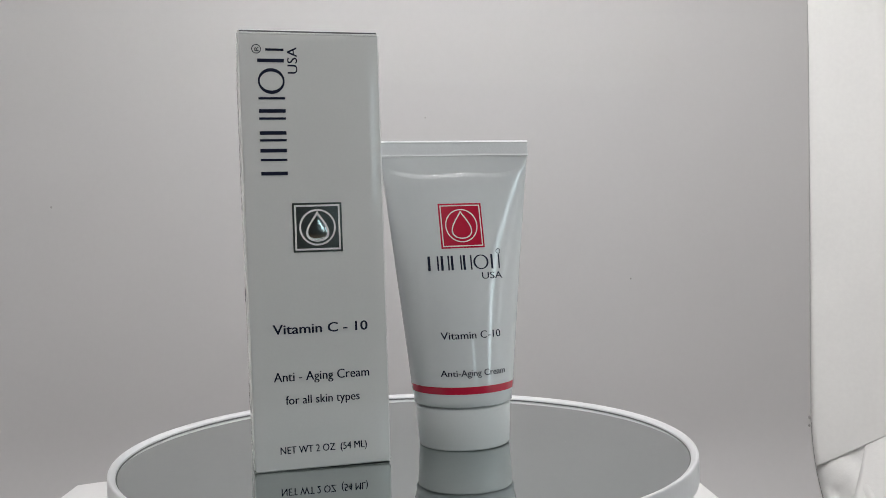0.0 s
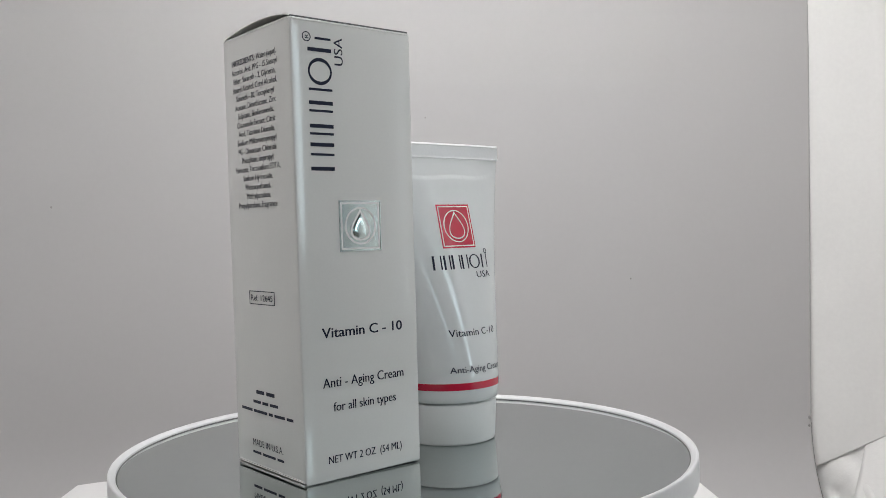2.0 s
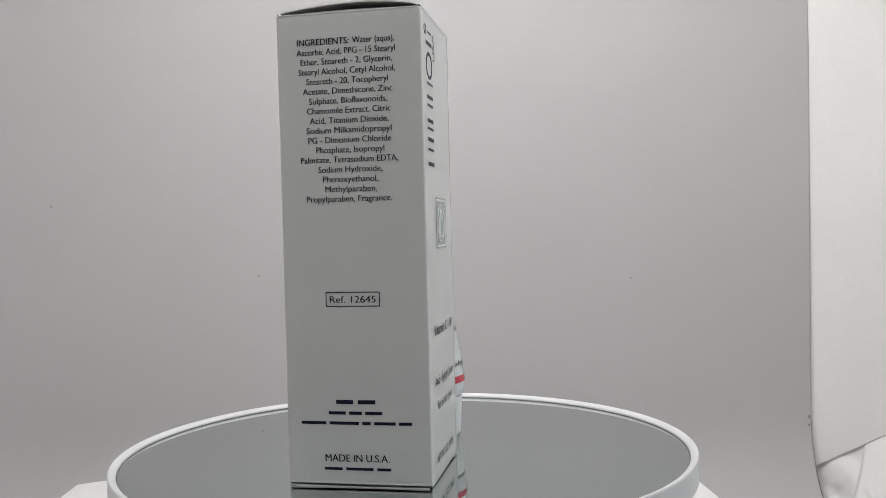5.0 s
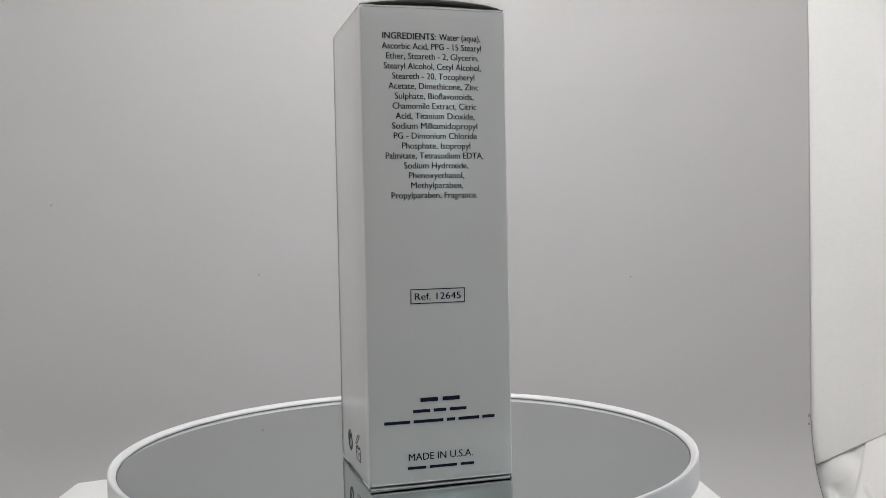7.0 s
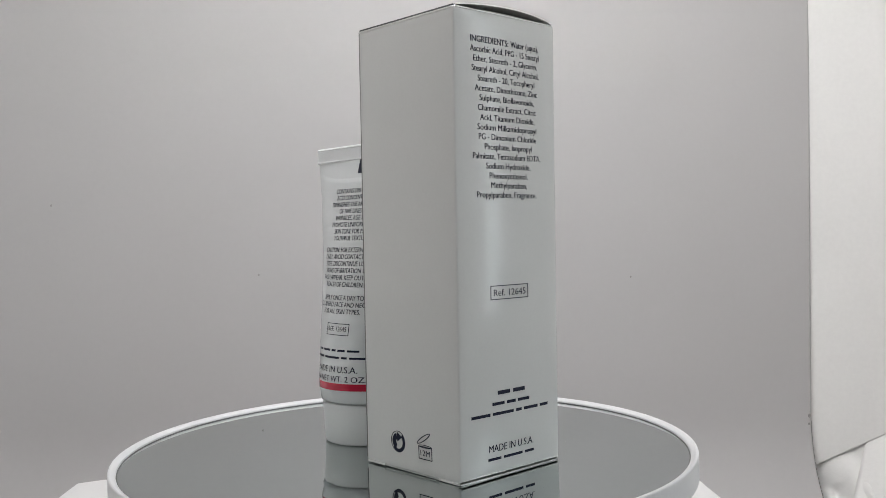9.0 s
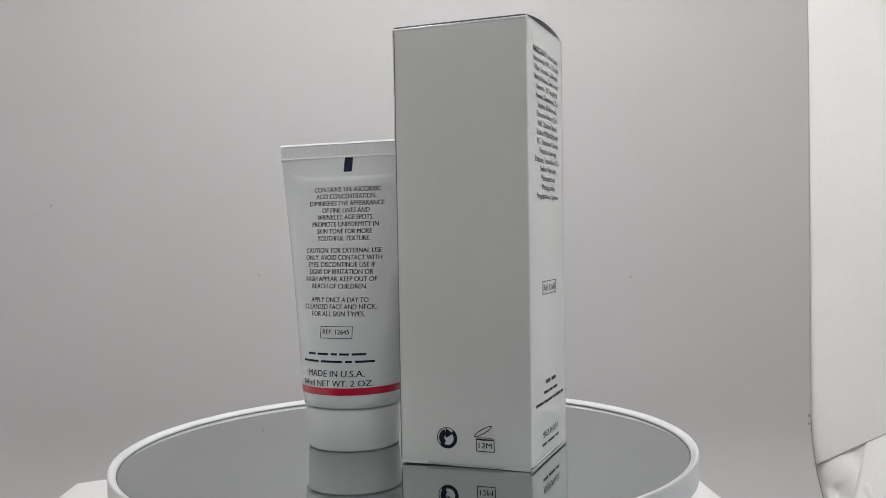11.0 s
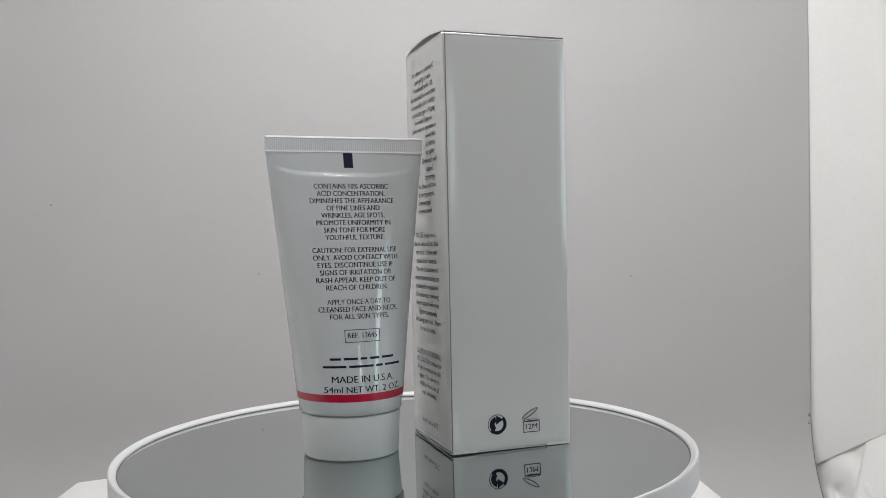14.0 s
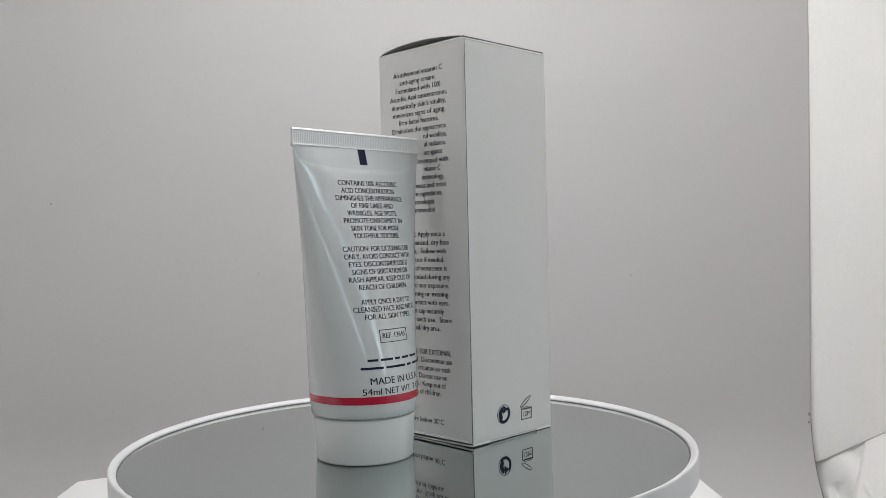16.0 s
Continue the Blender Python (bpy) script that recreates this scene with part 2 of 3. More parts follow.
def side_panel():
    """The white flap beside the backdrop, its lower edge rising towards the front."""
    def along(s):
        """The plan of the flap: slanting from behind the sheet's edge, then forward."""
        return (0.293 + 0.0525 * s / 0.25, 0.3055 - 0.0295 * s / 0.25) if s < 0.25 else (0.3455, 0.276 - 0.40 * (s - 0.25))

    def f(s, t):
        s, t = spread(s, 40), spread(t, 30)
        x, y = along(s)
        low = -0.1035 + 0.034 * s / 0.25 if s < 0.25 else -0.0695 + 0.1 * (s - 0.25)
        return (x, y + 0.0006 * math.sin(9 * s + 3 * t), low + (0.44 - low) * t)
    ob = part("tent_flap", grid(f, 40, 30, 0.0009), FABRIC, smooth=True)
    tagged(ob, "smooth white fabric flap hanging beside the backdrop", "tent flap", kind="structure")

    def under(x, z):
        """How far a place lies below the flap's lower edge, and the flap's own depth there."""
        k = min(1.0, max(0.0, (x - 0.293) / 0.0525))
        return max(0.0, -0.1035 + 0.034 * k - z), 0.3055 - 0.0295 * k

    def g(s, t):
        ease = min(1.0, s / 0.3)
        ease = ease * ease * (3 - 2 * ease)
        x, z = 0.2945 + 0.056 * s, FLOOR_Z + 0.002 + 0.110 * t
        d, y = under(x, z)
        fold = 0.0075 * math.sin(190 * x + 120 * z) + 0.0025 * math.sin(420 * x - 170 * z + 1.0) + 0.0015 * math.sin(300 * z + 160 * x)
        fold *= min(1.0, d / 0.02) * ease
        return (x, y + 0.0035 - 0.75 * d * ease + fold, z)
    ob = part("crumpled_cloth", grid(g, 90, 40, 0.0008), FABRIC, smooth=True)
    tagged(ob, "crumpled white tent cloth bunched below the flap", "cloth", kind="structure")

    def h(s, t):
        z = -0.140 + 0.085 * t
        edge = 0.3145 + 0.0225 * (z + 0.115) / 0.047
        x = edge + (0.3515 - edge) * s
        d, y = under(x, z)
        return (x, y + 0.0015 - 0.95 * d - 0.004 * s * min(1.0, d / 0.01), z)
    ob = part("cloth_fold", grid(h, 16, 24, 0.0008), FABRIC, smooth=True)
    tagged(ob, "smooth folded end of the white tent cloth", "cloth", kind="structure")


def platform():
    """The white block with cut corners on which the turntable stands."""
    bm = bmesh.new()
    x0, x1, y0, y1, c = -0.181, 0.152, -0.20, 0.159, 0.022
    loop = [(x0 + c, y0), (x1 - c, y0), (x1, y0 + c), (x1, y1 - 0.045), (x1 - 0.045, y1), (x0 + 0.013, y1), (x0, y1 - 0.006), (x0, y0 + c)]
    a = [bm.verts.new((x, y, FLOOR_Z + 0.004)) for x, y in loop]
    b = [bm.verts.new((x, y, -0.0508)) for x, y in loop]
    bm.faces.new(a[::-1]), bm.faces.new(b)
    for k in range(len(loop)):
        bm.faces.new((a[k], a[(k + 1) % len(a)], b[(k + 1) % len(a)], b[k]))
    bmesh.ops.bevel(bm, geom=[e for e in bm.edges if all(v.co.z > -0.06 for v in e.verts)], offset=0.0015, segments=2, affect="EDGES", profile=0.5)
    tagged(part("display_block", bm, FOAM), "plain white block with cut corners under the turntable", "block")


# ---- the turntable ----
def turntable():
    table = empty("turntable")
    tagged(table, "round white motorised turntable with a grey mirror top", "turntable")
    table.location = (0.0003, -0.0025, -0.0008)
    part("base", lathe([(0.094, -0.0495), (0.097, -0.047), (0.098, -0.012), (0.096, -0.0095)]), RIM, table, smooth=True)
    platter = part("platter", lathe([(0.0995, -0.0092), (0.1025, -0.0088), (0.1025, -0.0036), (0.1020, -0.0032)]), RIM, table)
    rim = [(0.1046, -0.0078), (0.1066, -0.0078), (0.1070, -0.0075), (0.1073, -0.0070), (0.10735, -0.0004), (0.10732, 0.0014), (0.10715, 0.0018), (0.1068, 0.0020), (0.1062, 0.0019), (0.1051, 0.0012), (0.1047, 0.0008), (0.1046, 0.0005), (0.1046, -0.0004)]
    part("rim", lathe(rim, 256, True), RIM, platter, "glossy white plastic rim")
    part("mirror", lathe([(0.1030, -0.0032), (0.1044, -0.0030), (0.1044, -0.0002), (0.1042, 0.0)], 192), MIRROR, platter, "round grey-tinted mirror")
    part("gasket", lathe([(0.1044, -0.0030), (0.10458, -0.0030), (0.10458, 0.0002), (0.1045, 0.0003), (0.1044, 0.0002)], 192, True), SEAM, platter, "thin grey seam round the mirror")
    return table, platter


# ---- the carton ----
H, DEPTH = 0.1519, 0.0239


def half_width(z):
    return 0.0239 + 0.0006 * z / H


def bulge(u, z, half, rise):
    """How far a panel swells outwards at u across and z up."""
    ends = min(1.0, max(0.0, min(z, H - z) / 0.018))
    return rise * (1 - (u / half) ** 2) * (0.25 + 0.75 * ends * ends * (3 - 2 * ends)) * min(1.0, max(0.0, min(z, H - z) / 0.002))


def face_front(u, v, lift):
    return Vector((u * MM, -DEPTH - bulge(u * MM, v * MM, half_width(v * MM), 0.0003) - lift * MM, v * MM))


def face_back(u, v, lift):
    return Vector((-u * MM, DEPTH + bulge(u * MM, v * MM, half_width(v * MM), 0.0005) + lift * MM, v * MM))


def face_left(u, v, lift):
    return Vector((-half_width(v * MM) - bulge(u * MM, v * MM, DEPTH, 0.0005) - lift * MM, -u * MM, v * MM))


def face_right(u, v, lift):
    return Vector((half_width(v * MM) + bulge(u * MM, v * MM, DEPTH, 0.0002) + lift * MM, u * MM, v * MM))


def carton_body():
    """Four folded walls: an open sleeve of card with softly rounded folds and faintly swollen panels."""
    bm = bmesh.new()
    levels = [-0.0003, 0.0002] + [0.003 + (H - 0.006) * k / 24 for k in range(25)] + [H - 0.0005, H]

    def ring(z, inset):
        hx, hy, r = half_width(z) - inset, DEPTH - inset, 0.0007
        if z in (levels[0], levels[-1]) and not inset:
            hx, hy = hx - 0.00015, hy - 0.00015
        pts = []
        for cx, cy, a0 in ((1, 1, 0), (-1, 1, 90), (-1, -1, 180), (1, -1, 270)):
            for k in range(5):
                a = radians(a0 + 22.5 * k)
                pts.append((cx * (hx - r) + r * math.cos(a), cy * (hy - r) + r * math.sin(a), z))
            x, y, _ = pts[-1]
            for k in range(1, 12):
                if a0 in (0, 180):
                    u = (hx - r) * (1 - k / 6)
                    out = bulge(u, z, hx, 0.0005 if a0 == 0 else 0.0003)
                    pts.append((u if a0 == 0 else -u, y + (out if a0 == 0 else -out), z))
                else:
                    u = (hy - r) * (1 - k / 6)
                    out = bulge(u, z, hy, 0.0005 if a0 == 90 else 0.0002)
                    pts.append((x + (-out if a0 == 90 else out), u if a0 == 90 else -u, z))
        if z < 0.001:
            pts = [(x, y, z + (0.0008 if abs(x) > hx - r * 0.5 else 0.0002 if y > hy - r * 0.5 else 0.0)) for x, y, z in pts]
        return [bm.verts.new(p) for p in pts]
    rings = [ring(z, 0) for z in levels] + [ring(z, 0.00045) for z in reversed(levels)]
    for a, b in zip(rings, rings[1:] + rings[:1]):
        for k in range(len(a)):
            bm.faces.new((a[k], a[(k + 1) % len(a)], b[(k + 1) % len(a)], b[k]))
    return bm


INGREDIENTS = ["Ascorbic Acid, PPG - 15 Stearyl|-17.1 15.5", "Ether, Steareth - 2, Glycerin,|-15.8 14.5", "Stearyl Alcohol, Cetyl Alcohol,|-16.6 15.3",
               "Steareth - 20, Tocopheryl|-14.0 13.0", "Acetate, Dimethicone, Zinc|-15.3 14.3", "Sulphate, Bioflavonoids,|-13.3 12.6",
               "Chamomile Extract, Citric|-14.1 13.5", "Acid, Titanium Dioxide,|-13.2 12.8", "Sodium Milkamidopropyl|-14.4 13.7",
               "PG - Dimonium Chloride|-13.9 13.5", "Phosphate, Isopropyl|-11.3 11.2", "Palmitate, Tetrasodium EDTA,|-16.6 15.6",
               "Sodium Hydroxide,|-10.8 10.4", "Phenoxyethanol,|-9.3 8.9", "Methylparaben,|-8.6 8.5", "Propylparaben, Fragrance.|-15.0 13.3"]
ABOUT = ["An advanced vitamin C|-15.0 13.1", "anti-aging cream.|-11.2 9.4", "Formulated with 10%|-13.6 12.0", "Ascorbic Acid concentration,|-17.2 15.2",
         "dramatically skin's vitality,|-16.2 14.6", "minimizes signs of aging,|-15.6 14.3", "firm facial features.|-12.1 10.6", "Diminishes the appearance|-16.4 14.5",
         "nd wrinkles,|2.0 14.6", "ul radiance.|2.2 14.0", "ect against|2.0 12.0", "Developed with|-3.0 15.0", "vitamin C|2.0 10.7", "technology,|0.5 12.6",
         "the finest and most|-8.5 13.8", "ective ingredients.|-8.5 11.6", "Dermatologist|-9.0 7.2", "recommended|-9.3 7.4"]
USE = ["TO USE: Apply once a|-14.0 12.3", "day to cleansed, dry face|-16.0 14.3", "and neck.  Follow with|-14.4 12.6", "moisturizer if needed.|-13.4 11.6",
       "The use of sunscreen is|-14.8 13.0", "recommended during any|-16.2 14.7", "prolonged sun exposure.|-15.6 13.8", "Use morning or evening.|-15.6 13.8",
       "Avoid contact with eyes.|-15.6 13.8", "Tighten cap securely|-12.6 10.8", "following each use.  Store|-16.6 14.8", "in cool, dry area.|-10.6 8.7"]
CAUTION = ["CAUTION: FOR EXTERNAL|-16.0 14.2", "USE ONLY. Discontinue use|-16.2 14.4", "if signs of irritation or rash|-15.6 13.4", "appear.  Do not use on|-13.6 11.6",
           "children.  Keep out of|-13.0 10.8", "reach of children.|-10.4 8.2"]


def block(place, lines, top, step, cap, parent, weight=0.0):
    for k, line in enumerate(lines):
        text, span = line.split("|")
        u0, u1 = (float(c) for c in span.split())
        text_line(place, text, u0, u1, top - k * step, cap, parent, weight=weight)


def arrows_mark(place, cu, cv, r, parent):
    """The round recycling mark: a dark disc with a pale swirl of two arrows."""
    mark = part("recycling_mark", band(place, circle(cu, cv, r * 0.94), circle(cu, cv, r), 0.11), INK, parent, "round two-arrow recycling mark")

    def arc(a0, a1, r0, r1):
        turns = [radians(a0 + (a1 - a0) * k / 20) for k in range(21)]
        return band(place, [(cu + r * r0 * math.cos(a), cv + r * r0 * math.sin(a)) for a in turns], [(cu + r * r1 * math.cos(a), cv + r * r1 * math.sin(a)) for a in turns], 0.12, closed=False)
    part("arrow", arc(-140, 48, 0.66, 0.96), INK, mark)
    part("arrow", arc(105, 246, 0.28, 0.80), INK, mark)
    bm = bmesh.new()
    bm.faces.new([bm.verts.new(place(cu + r * x, cv + r * y, 0.125)) for x, y in ((-0.12, 0.92), (-0.12, -0.02), (0.62, 0.46))])
    part("arrow_head", bm, INK, mark)


def jar_mark(place, parent):
    """The open-jar sign with 12M on it."""
    mark = part("open_jar_mark", band(place, rect_line(7.6, 7.3, 3.05, 1.95), rect_line(7.6, 7.3, 3.3, 2.2), 0.11), INK, parent, "open-jar period mark")
    ell = [(7.6 + 3.3 * math.cos(2 * math.pi * k / 32), 9.5 + 0.55 * math.sin(2 * math.pi * k / 32)) for k in range(32)]
    ins = [(7.6 + 3.05 * math.cos(2 * math.pi * k / 32), 9.5 + 0.35 * math.sin(2 * math.pi * k / 32)) for k in range(32)]
    part("jar_mouth", band(place, ins, ell, 0.112), INK, mark)
    c, s = math.cos(radians(31)), math.sin(radians(31))
    def tip(a, b):
        return [(6.9 + c * x - s * y, 12.1 + s * x + c * y) for x, y in ((a * math.cos(2 * math.pi * k / 32), b * math.sin(2 * math.pi * k / 32)) for k in range(32))]
    part("jar_lid", band(place, tip(3.45, 0.55), tip(3.75, 0.85), 0.112), INK, mark)
    text_line(place, "12M", 5.3, 9.9, 6.35, 2.0, mark)


def carton():
    box = empty("carton")
    tagged(box, "tall glossy white carton with navy print standing on the mirror", "carton")
    part("sleeve", carton_body(), CARD, box, smooth=True)
    # arched lid, dust flaps below it, bowed bottom
    rise = 0.0022
    def lid(s, t):
        y = -DEPTH + 0.0013 + (2 * DEPTH - 0.0026) * t
        return (-0.0242 + 0.0484 * s, y, H + 0.0004 + rise * math.sin(math.pi * t ** 0.85) ** 0.8)
    part("lid", grid(lid, 6, 28, -0.0004), CARD, box, "arched top flap", smooth=False)
    for side in (-1, 1):
        # near-black strip stands in for the shade in the gap between wall and lid
        part("gap_strip", slab(-0.0239, 0.0239, side * (DEPTH - 0.0006) - 0.0003, side * (DEPTH - 0.0006) + 0.0003, H - 0.0004, H + 0.0006, 0.0001), GAP_DARK, box, "dark strip in place of the shaded gap under the lid")

        def flap(s, t, side=side):
            return (side * (0.0240 - 0.020 * t), -0.0225 + 0.045 * s, H - 0.0004 - 0.0030 * t + 0.0006 * math.sin(math.pi * s))
        part("dust_flap", grid(flap, 6, 6, 0.0004), CARD_INSIDE, box, "grey inner dust flap")
    def bottom(s, t):
        y = -DEPTH + 0.0010 + (2 * DEPTH - 0.0014) * t
        return (-0.0238 + 0.0476 * s, y, -0.0001 - 0.0002 * math.sin(math.pi * t))
    part("bottom_flap", grid(bottom, 4, 12, 0.0005), CARD, box)
    # creased and cracked folds at the head and foot of the walls
    for side in (-1, 1):
        x = side * (half_width(H) - 0.00005)
        part("cracked_fold", slab(x - 0.00025, x + 0.00025, -0.0231, 0.0231, H - 0.0005, H + 0.0001, 0.0002, 3), CRACKED, box, "glossy cracked fold of the card")
        x = side * (half_width(0) - 0.00005)
        part("cracked_fold", slab(x - 0.00025, x + 0.00025, -0.0231, 0.0231, 0.0005, 0.0010, 0.0002, 3), CRACKED, box, "glossy cracked fold of the card")
        y = side * (DEPTH - 0.00005)
        part("cracked_fold", slab(-0.0237, 0.0237, y - 0.00025, y + 0.00025, H - 0.0008, H - 0.0001, 0.0002, 3), CRACKED, box, "glossy cracked fold of the card")
    for u0, u1 in ((-23.3, -13.8), (13.8, 23.0)):
        part("tuck_tab", slab(-u1 * MM, -u0 * MM, DEPTH - 0.0006, DEPTH + 0.0002, -0.0006, 0.0003, 0.0002), CARD, box)
    # the glued seam on one upright fold
    part("glue_seam", slab(0.02345, 0.02375, DEPTH - 0.0002, DEPTH + 0.00012, 0.001, H - 0.0005), SEAM, box, "grey glued seam on the upright fold")
    # front
    for v0, v1 in ((102.4, 108.1), (110.3, 114.9), (116.4, 122.4), (124.0, 129.4), (141.4, 146.2)):
        bm = rect(face_front, -18.1, v0, -9.0, v0 + 1.25, 0.11)
        rect(face_front, -18.1 if v1 < 145 else -15.2, v1 - 0.8, -9.0, v1, 0.11, 1.5, bm)
        part("brand_bar", bm, INK, box, "navy brand mark bars")
    part("brand_ring", band(face_front, oval(-13.55, 134.95, 3.9, 3.3), oval(-13.55, 134.95, 4.55, 4.45), 0.11), INK, box, "navy brand mark ring")
    part("register_ring", band(face_front, circle(-18.3, 146.0, 1.35), circle(-18.3, 146.0, 1.62), 0.11), INK, box)
    text_line(face_front, "R", 145.35, 146.75, -17.5, 1.5, box, upright=False)
    text_line(face_front, "USA", 137.6, 146.7, -4.5, 3.6, box, upright=False)
    emblem(face_front, 0.6, 84.0, 8.6, FOIL, WHITE_PRINT, box, "square silver foil emblem with a drop in a ring", True)
    text_line(face_front, "Vitamin C - 10", -16.1, 17.0, 47.2, 3.5, box, weight=0.01)
    text_line(face_front, "Anti - Aging Cream", -16.3, 17.0, 30.7, 3.4, box)
    text_line(face_front, "for all skin types", -12.5, 13.3, 22.6, 3.2, box)
    text_line(face_front, "NET WT 2 OZ  (54 ML)", -14.9, 15.3, 5.4, 2.7, box)
    # ingredients side
    text_line(face_left, "INGREDIENTS:", -16.9, 0.4, 141.6, 2.15, box, weight=0.01)
    text_line(face_left, "Water (aqua),", 1.6, 15.3, 141.6, 2.15, box)
    block(face_left, INGREDIENTS, 138.45, 3.135, 2.1, box)
    part("reference_frame", band(face_left, rect_line(-0.6, 60.2, 8.75, 2.1), rect_line(-0.6, 60.2, 9.0, 2.35), 0.11), INK, box)
    text_line(face_left, "Ref. 12645", -8.2, 7.0, 59.1, 2.3, box)
    bars(face_left, -7.1, 6.0, (3, 3), 26.5, 1.3, box)
    bars(face_left, -9.6, 8.2, (4, 3, 4), 23.1, 1.0, box)
    bars(face_left, -19.0, 17.8, (6, 7, 2, 5, 3), 19.8, 1.0, box)
    text_line(face_left, "MADE IN U.S.A.", -11.2, 10.1, 7.8, 2.5, box)
    bars(face_left, -11.6, 10.5, (4, 6, 3), 5.0, 0.9, box)
    # plain back with two small marks
    arrows_mark(face_back, -6.2, 9.1, 3.7, box)
    jar_mark(face_back, box)
    # directions side
    block(face_right, ABOUT, 141.6, 3.17, 2.15, box)
    block(face_right, USE, 78.3, 3.32, 2.15, box)
    block(face_right, CAUTION, 32.4, 3.15, 2.15, box)
    text_line(face_right, "Store below 30\u00b0C", -11.0, 9.1, 5.7, 2.2, box)
    # pushed a little out of square
    for ob in box.children_recursive:
        for v in ob.data.vertices:
            v.co.x += 0.0008 * (v.co.y + DEPTH) / (2 * DEPTH)
    return box


# ---- the tube ----
TUBE_R, TUBE_LOW, TUBE_TOP = 0.0197, 0.0205, 0.1110


def tube_section(z):
    """Half width and half thickness of the tube at a height."""
    q = min(1.0, max(0.0, (TUBE_TOP - z) / (TUBE_TOP - TUBE_LOW)))
    a = TUBE_R + (0.0299 - TUBE_R) * (1 - q)
    b = 0.00055 + (TUBE_R - 0.00055) * (1 - (1 - q) ** 1.25)
    return a, min(a, b)


def crease(x, a, z, front=True):
    """The soft ridge below the crimp, which climbs towards the tube's sides, and in front bends up at its middle."""
    k = abs(x) / a
    d = z - 0.1016 - 0.0042 * k ** 4 - (0.0009 * math.exp(-((x / a - 0.1) / 0.35) ** 2) if front else 0.0)
    d += 0.00012 * math.sin(2900 * x) + 0.0001 * math.sin(5300 * x + 1)
    return (max(0.0, 0.000416 - 0.18 * d - 50 * d * d) if d > 0 else 0.000416 * math.exp(-(d / 0.0050) ** 2)) * (1 - k ** 6)


def tube_front(u, v, lift, front=True):
    a, b = tube_section(v * MM)
    x = u * MM
    return Vector((x, -(b + crease(x, a, v * MM, front)) * math.sqrt(max(0.0, 1 - (x / a) ** 2)) - lift * MM, v * MM))


def tube_back(u, v, lift):
    p = tube_front(-u, v, lift, False)
    return Vector((p.x, -p.y, p.z))


def tube_body():
    bm = bmesh.new()
    n, rings = 180, []
    zs = [0.0156, 0.0160, 0.0180] + [0.0205 + 0.0775 * k / 34 for k in range(35)] + [0.0983 + 0.0002 * k for k in range(60)] + [0.1106, 0.1110]
    for z in zs:
        a, b = tube_section(z)
        if z < 0.0170:
            a = b = 0.0184 if z < 0.0158 else 0.0191
        elif z < 0.0205:
            a = b = 0.0191
        turns = [2 * math.pi * k / n for k in range(n)]
        rings.append([bm.verts.new((a * math.cos(w), (b + crease(a * math.cos(w), a, z, w > math.pi)) * math.sin(w), z)) for w in turns])
    for a, b in zip(rings, rings[1:]):
        for k in range(n):
            bm.faces.new((a[k], a[(k + 1) % n], b[(k + 1) % n], b[k]))
    bm.faces.new(rings[0][::-1]), bm.faces.new(rings[-1])
    return bm


def crimp_band():
    """The sealed end: flat, with fine upright ribs on the back and a pressed line at its foot."""
    bm = bmesh.new()
    n = 150
    def row(z, t, rib):
        out = []
        for k in range(n + 1):
            x = -0.0300 + 0.0600 * k / n
            out.append((x, t + (0.00004 if rib and k % 2 else 0.0), z))
        return out
    zs = [(0.1104, 0.0006, 0), (0.1109, 0.0008, 0), (0.1114, 0.00055, 0), (0.1118, 0.0005, 1), (0.1157, 0.0005, 1), (0.1161, 0.0007, 0), (0.1168, 0.00025, 0)]
    back = [[bm.verts.new(p) for p in row(*z)] for z in zs]
    front = [[bm.verts.new((x, -y, z)) for x, y, z in row(z[0], z[1], 0)] for z in zs]
    for rows, flip in ((back, False), (front, True)):
        for a, b in zip(rows, rows[1:]):
            for k in range(n):
                f = (a[k], b[k], b[k + 1], a[k + 1])
                bm.faces.new(f[::-1] if flip else f)
    for k in range(n):
        bm.faces.new((back[-1][k], front[-1][k], front[-1][k + 1], back[-1][k + 1]))
        bm.faces.new((back[0][k + 1], front[0][k + 1], front[0][k], back[0][k]))
    for j in range(len(zs) - 1):
        bm.faces.new((back[j][0], front[j][0], front[j + 1][0], back[j + 1][0]))
        bm.faces.new((back[j + 1][n], front[j + 1][n], front[j][n], back[j][n]))
    bmesh.ops.recalc_face_normals(bm, faces=bm.faces[:])
    return bm


TUBE_TEXT = ["CONTAINS 10% ASCORBIC|-13.2 15.1", "ACID CONCENTRATION.|-12.2 13.5", "DIMINISHES THE APPEARANCE|-14.9 16.9", "OF FINE LINES AND|-9.0 11.1",
             "WRINKLES, AGE SPOTS,|-11.1 12.8", "PROMOTE UNIFORMITY IN|-13.0 15.0", "SKIN TONE FOR MORE|-10.5 12.6", "YOUTHFUL TEXTURE.|-10.1 12.1"]
TUBE_CARE = ["CAUTION: FOR EXTERNAL USE|-15.0 16.7", "ONLY. AVOID CONTACT WITH|-14.9 16.9", "EYES. DISCONTINUE USE IF|-13.5 14.7", "SIGNS OF IRRITATION OR|-12.8 14.0",
             "RASH APPEAR. KEEP OUT OF|-14.2 15.5", "REACH OF CHILDREN.|-10.9 12.0"]
TUBE_APPLY = ["APPLY ONCE A DAY TO|-10.9 12.7", "CLEANSED FACE AND NECK.|-14.0 15.7", "FOR ALL SKIN TYPES.|-10.2 11.7"]


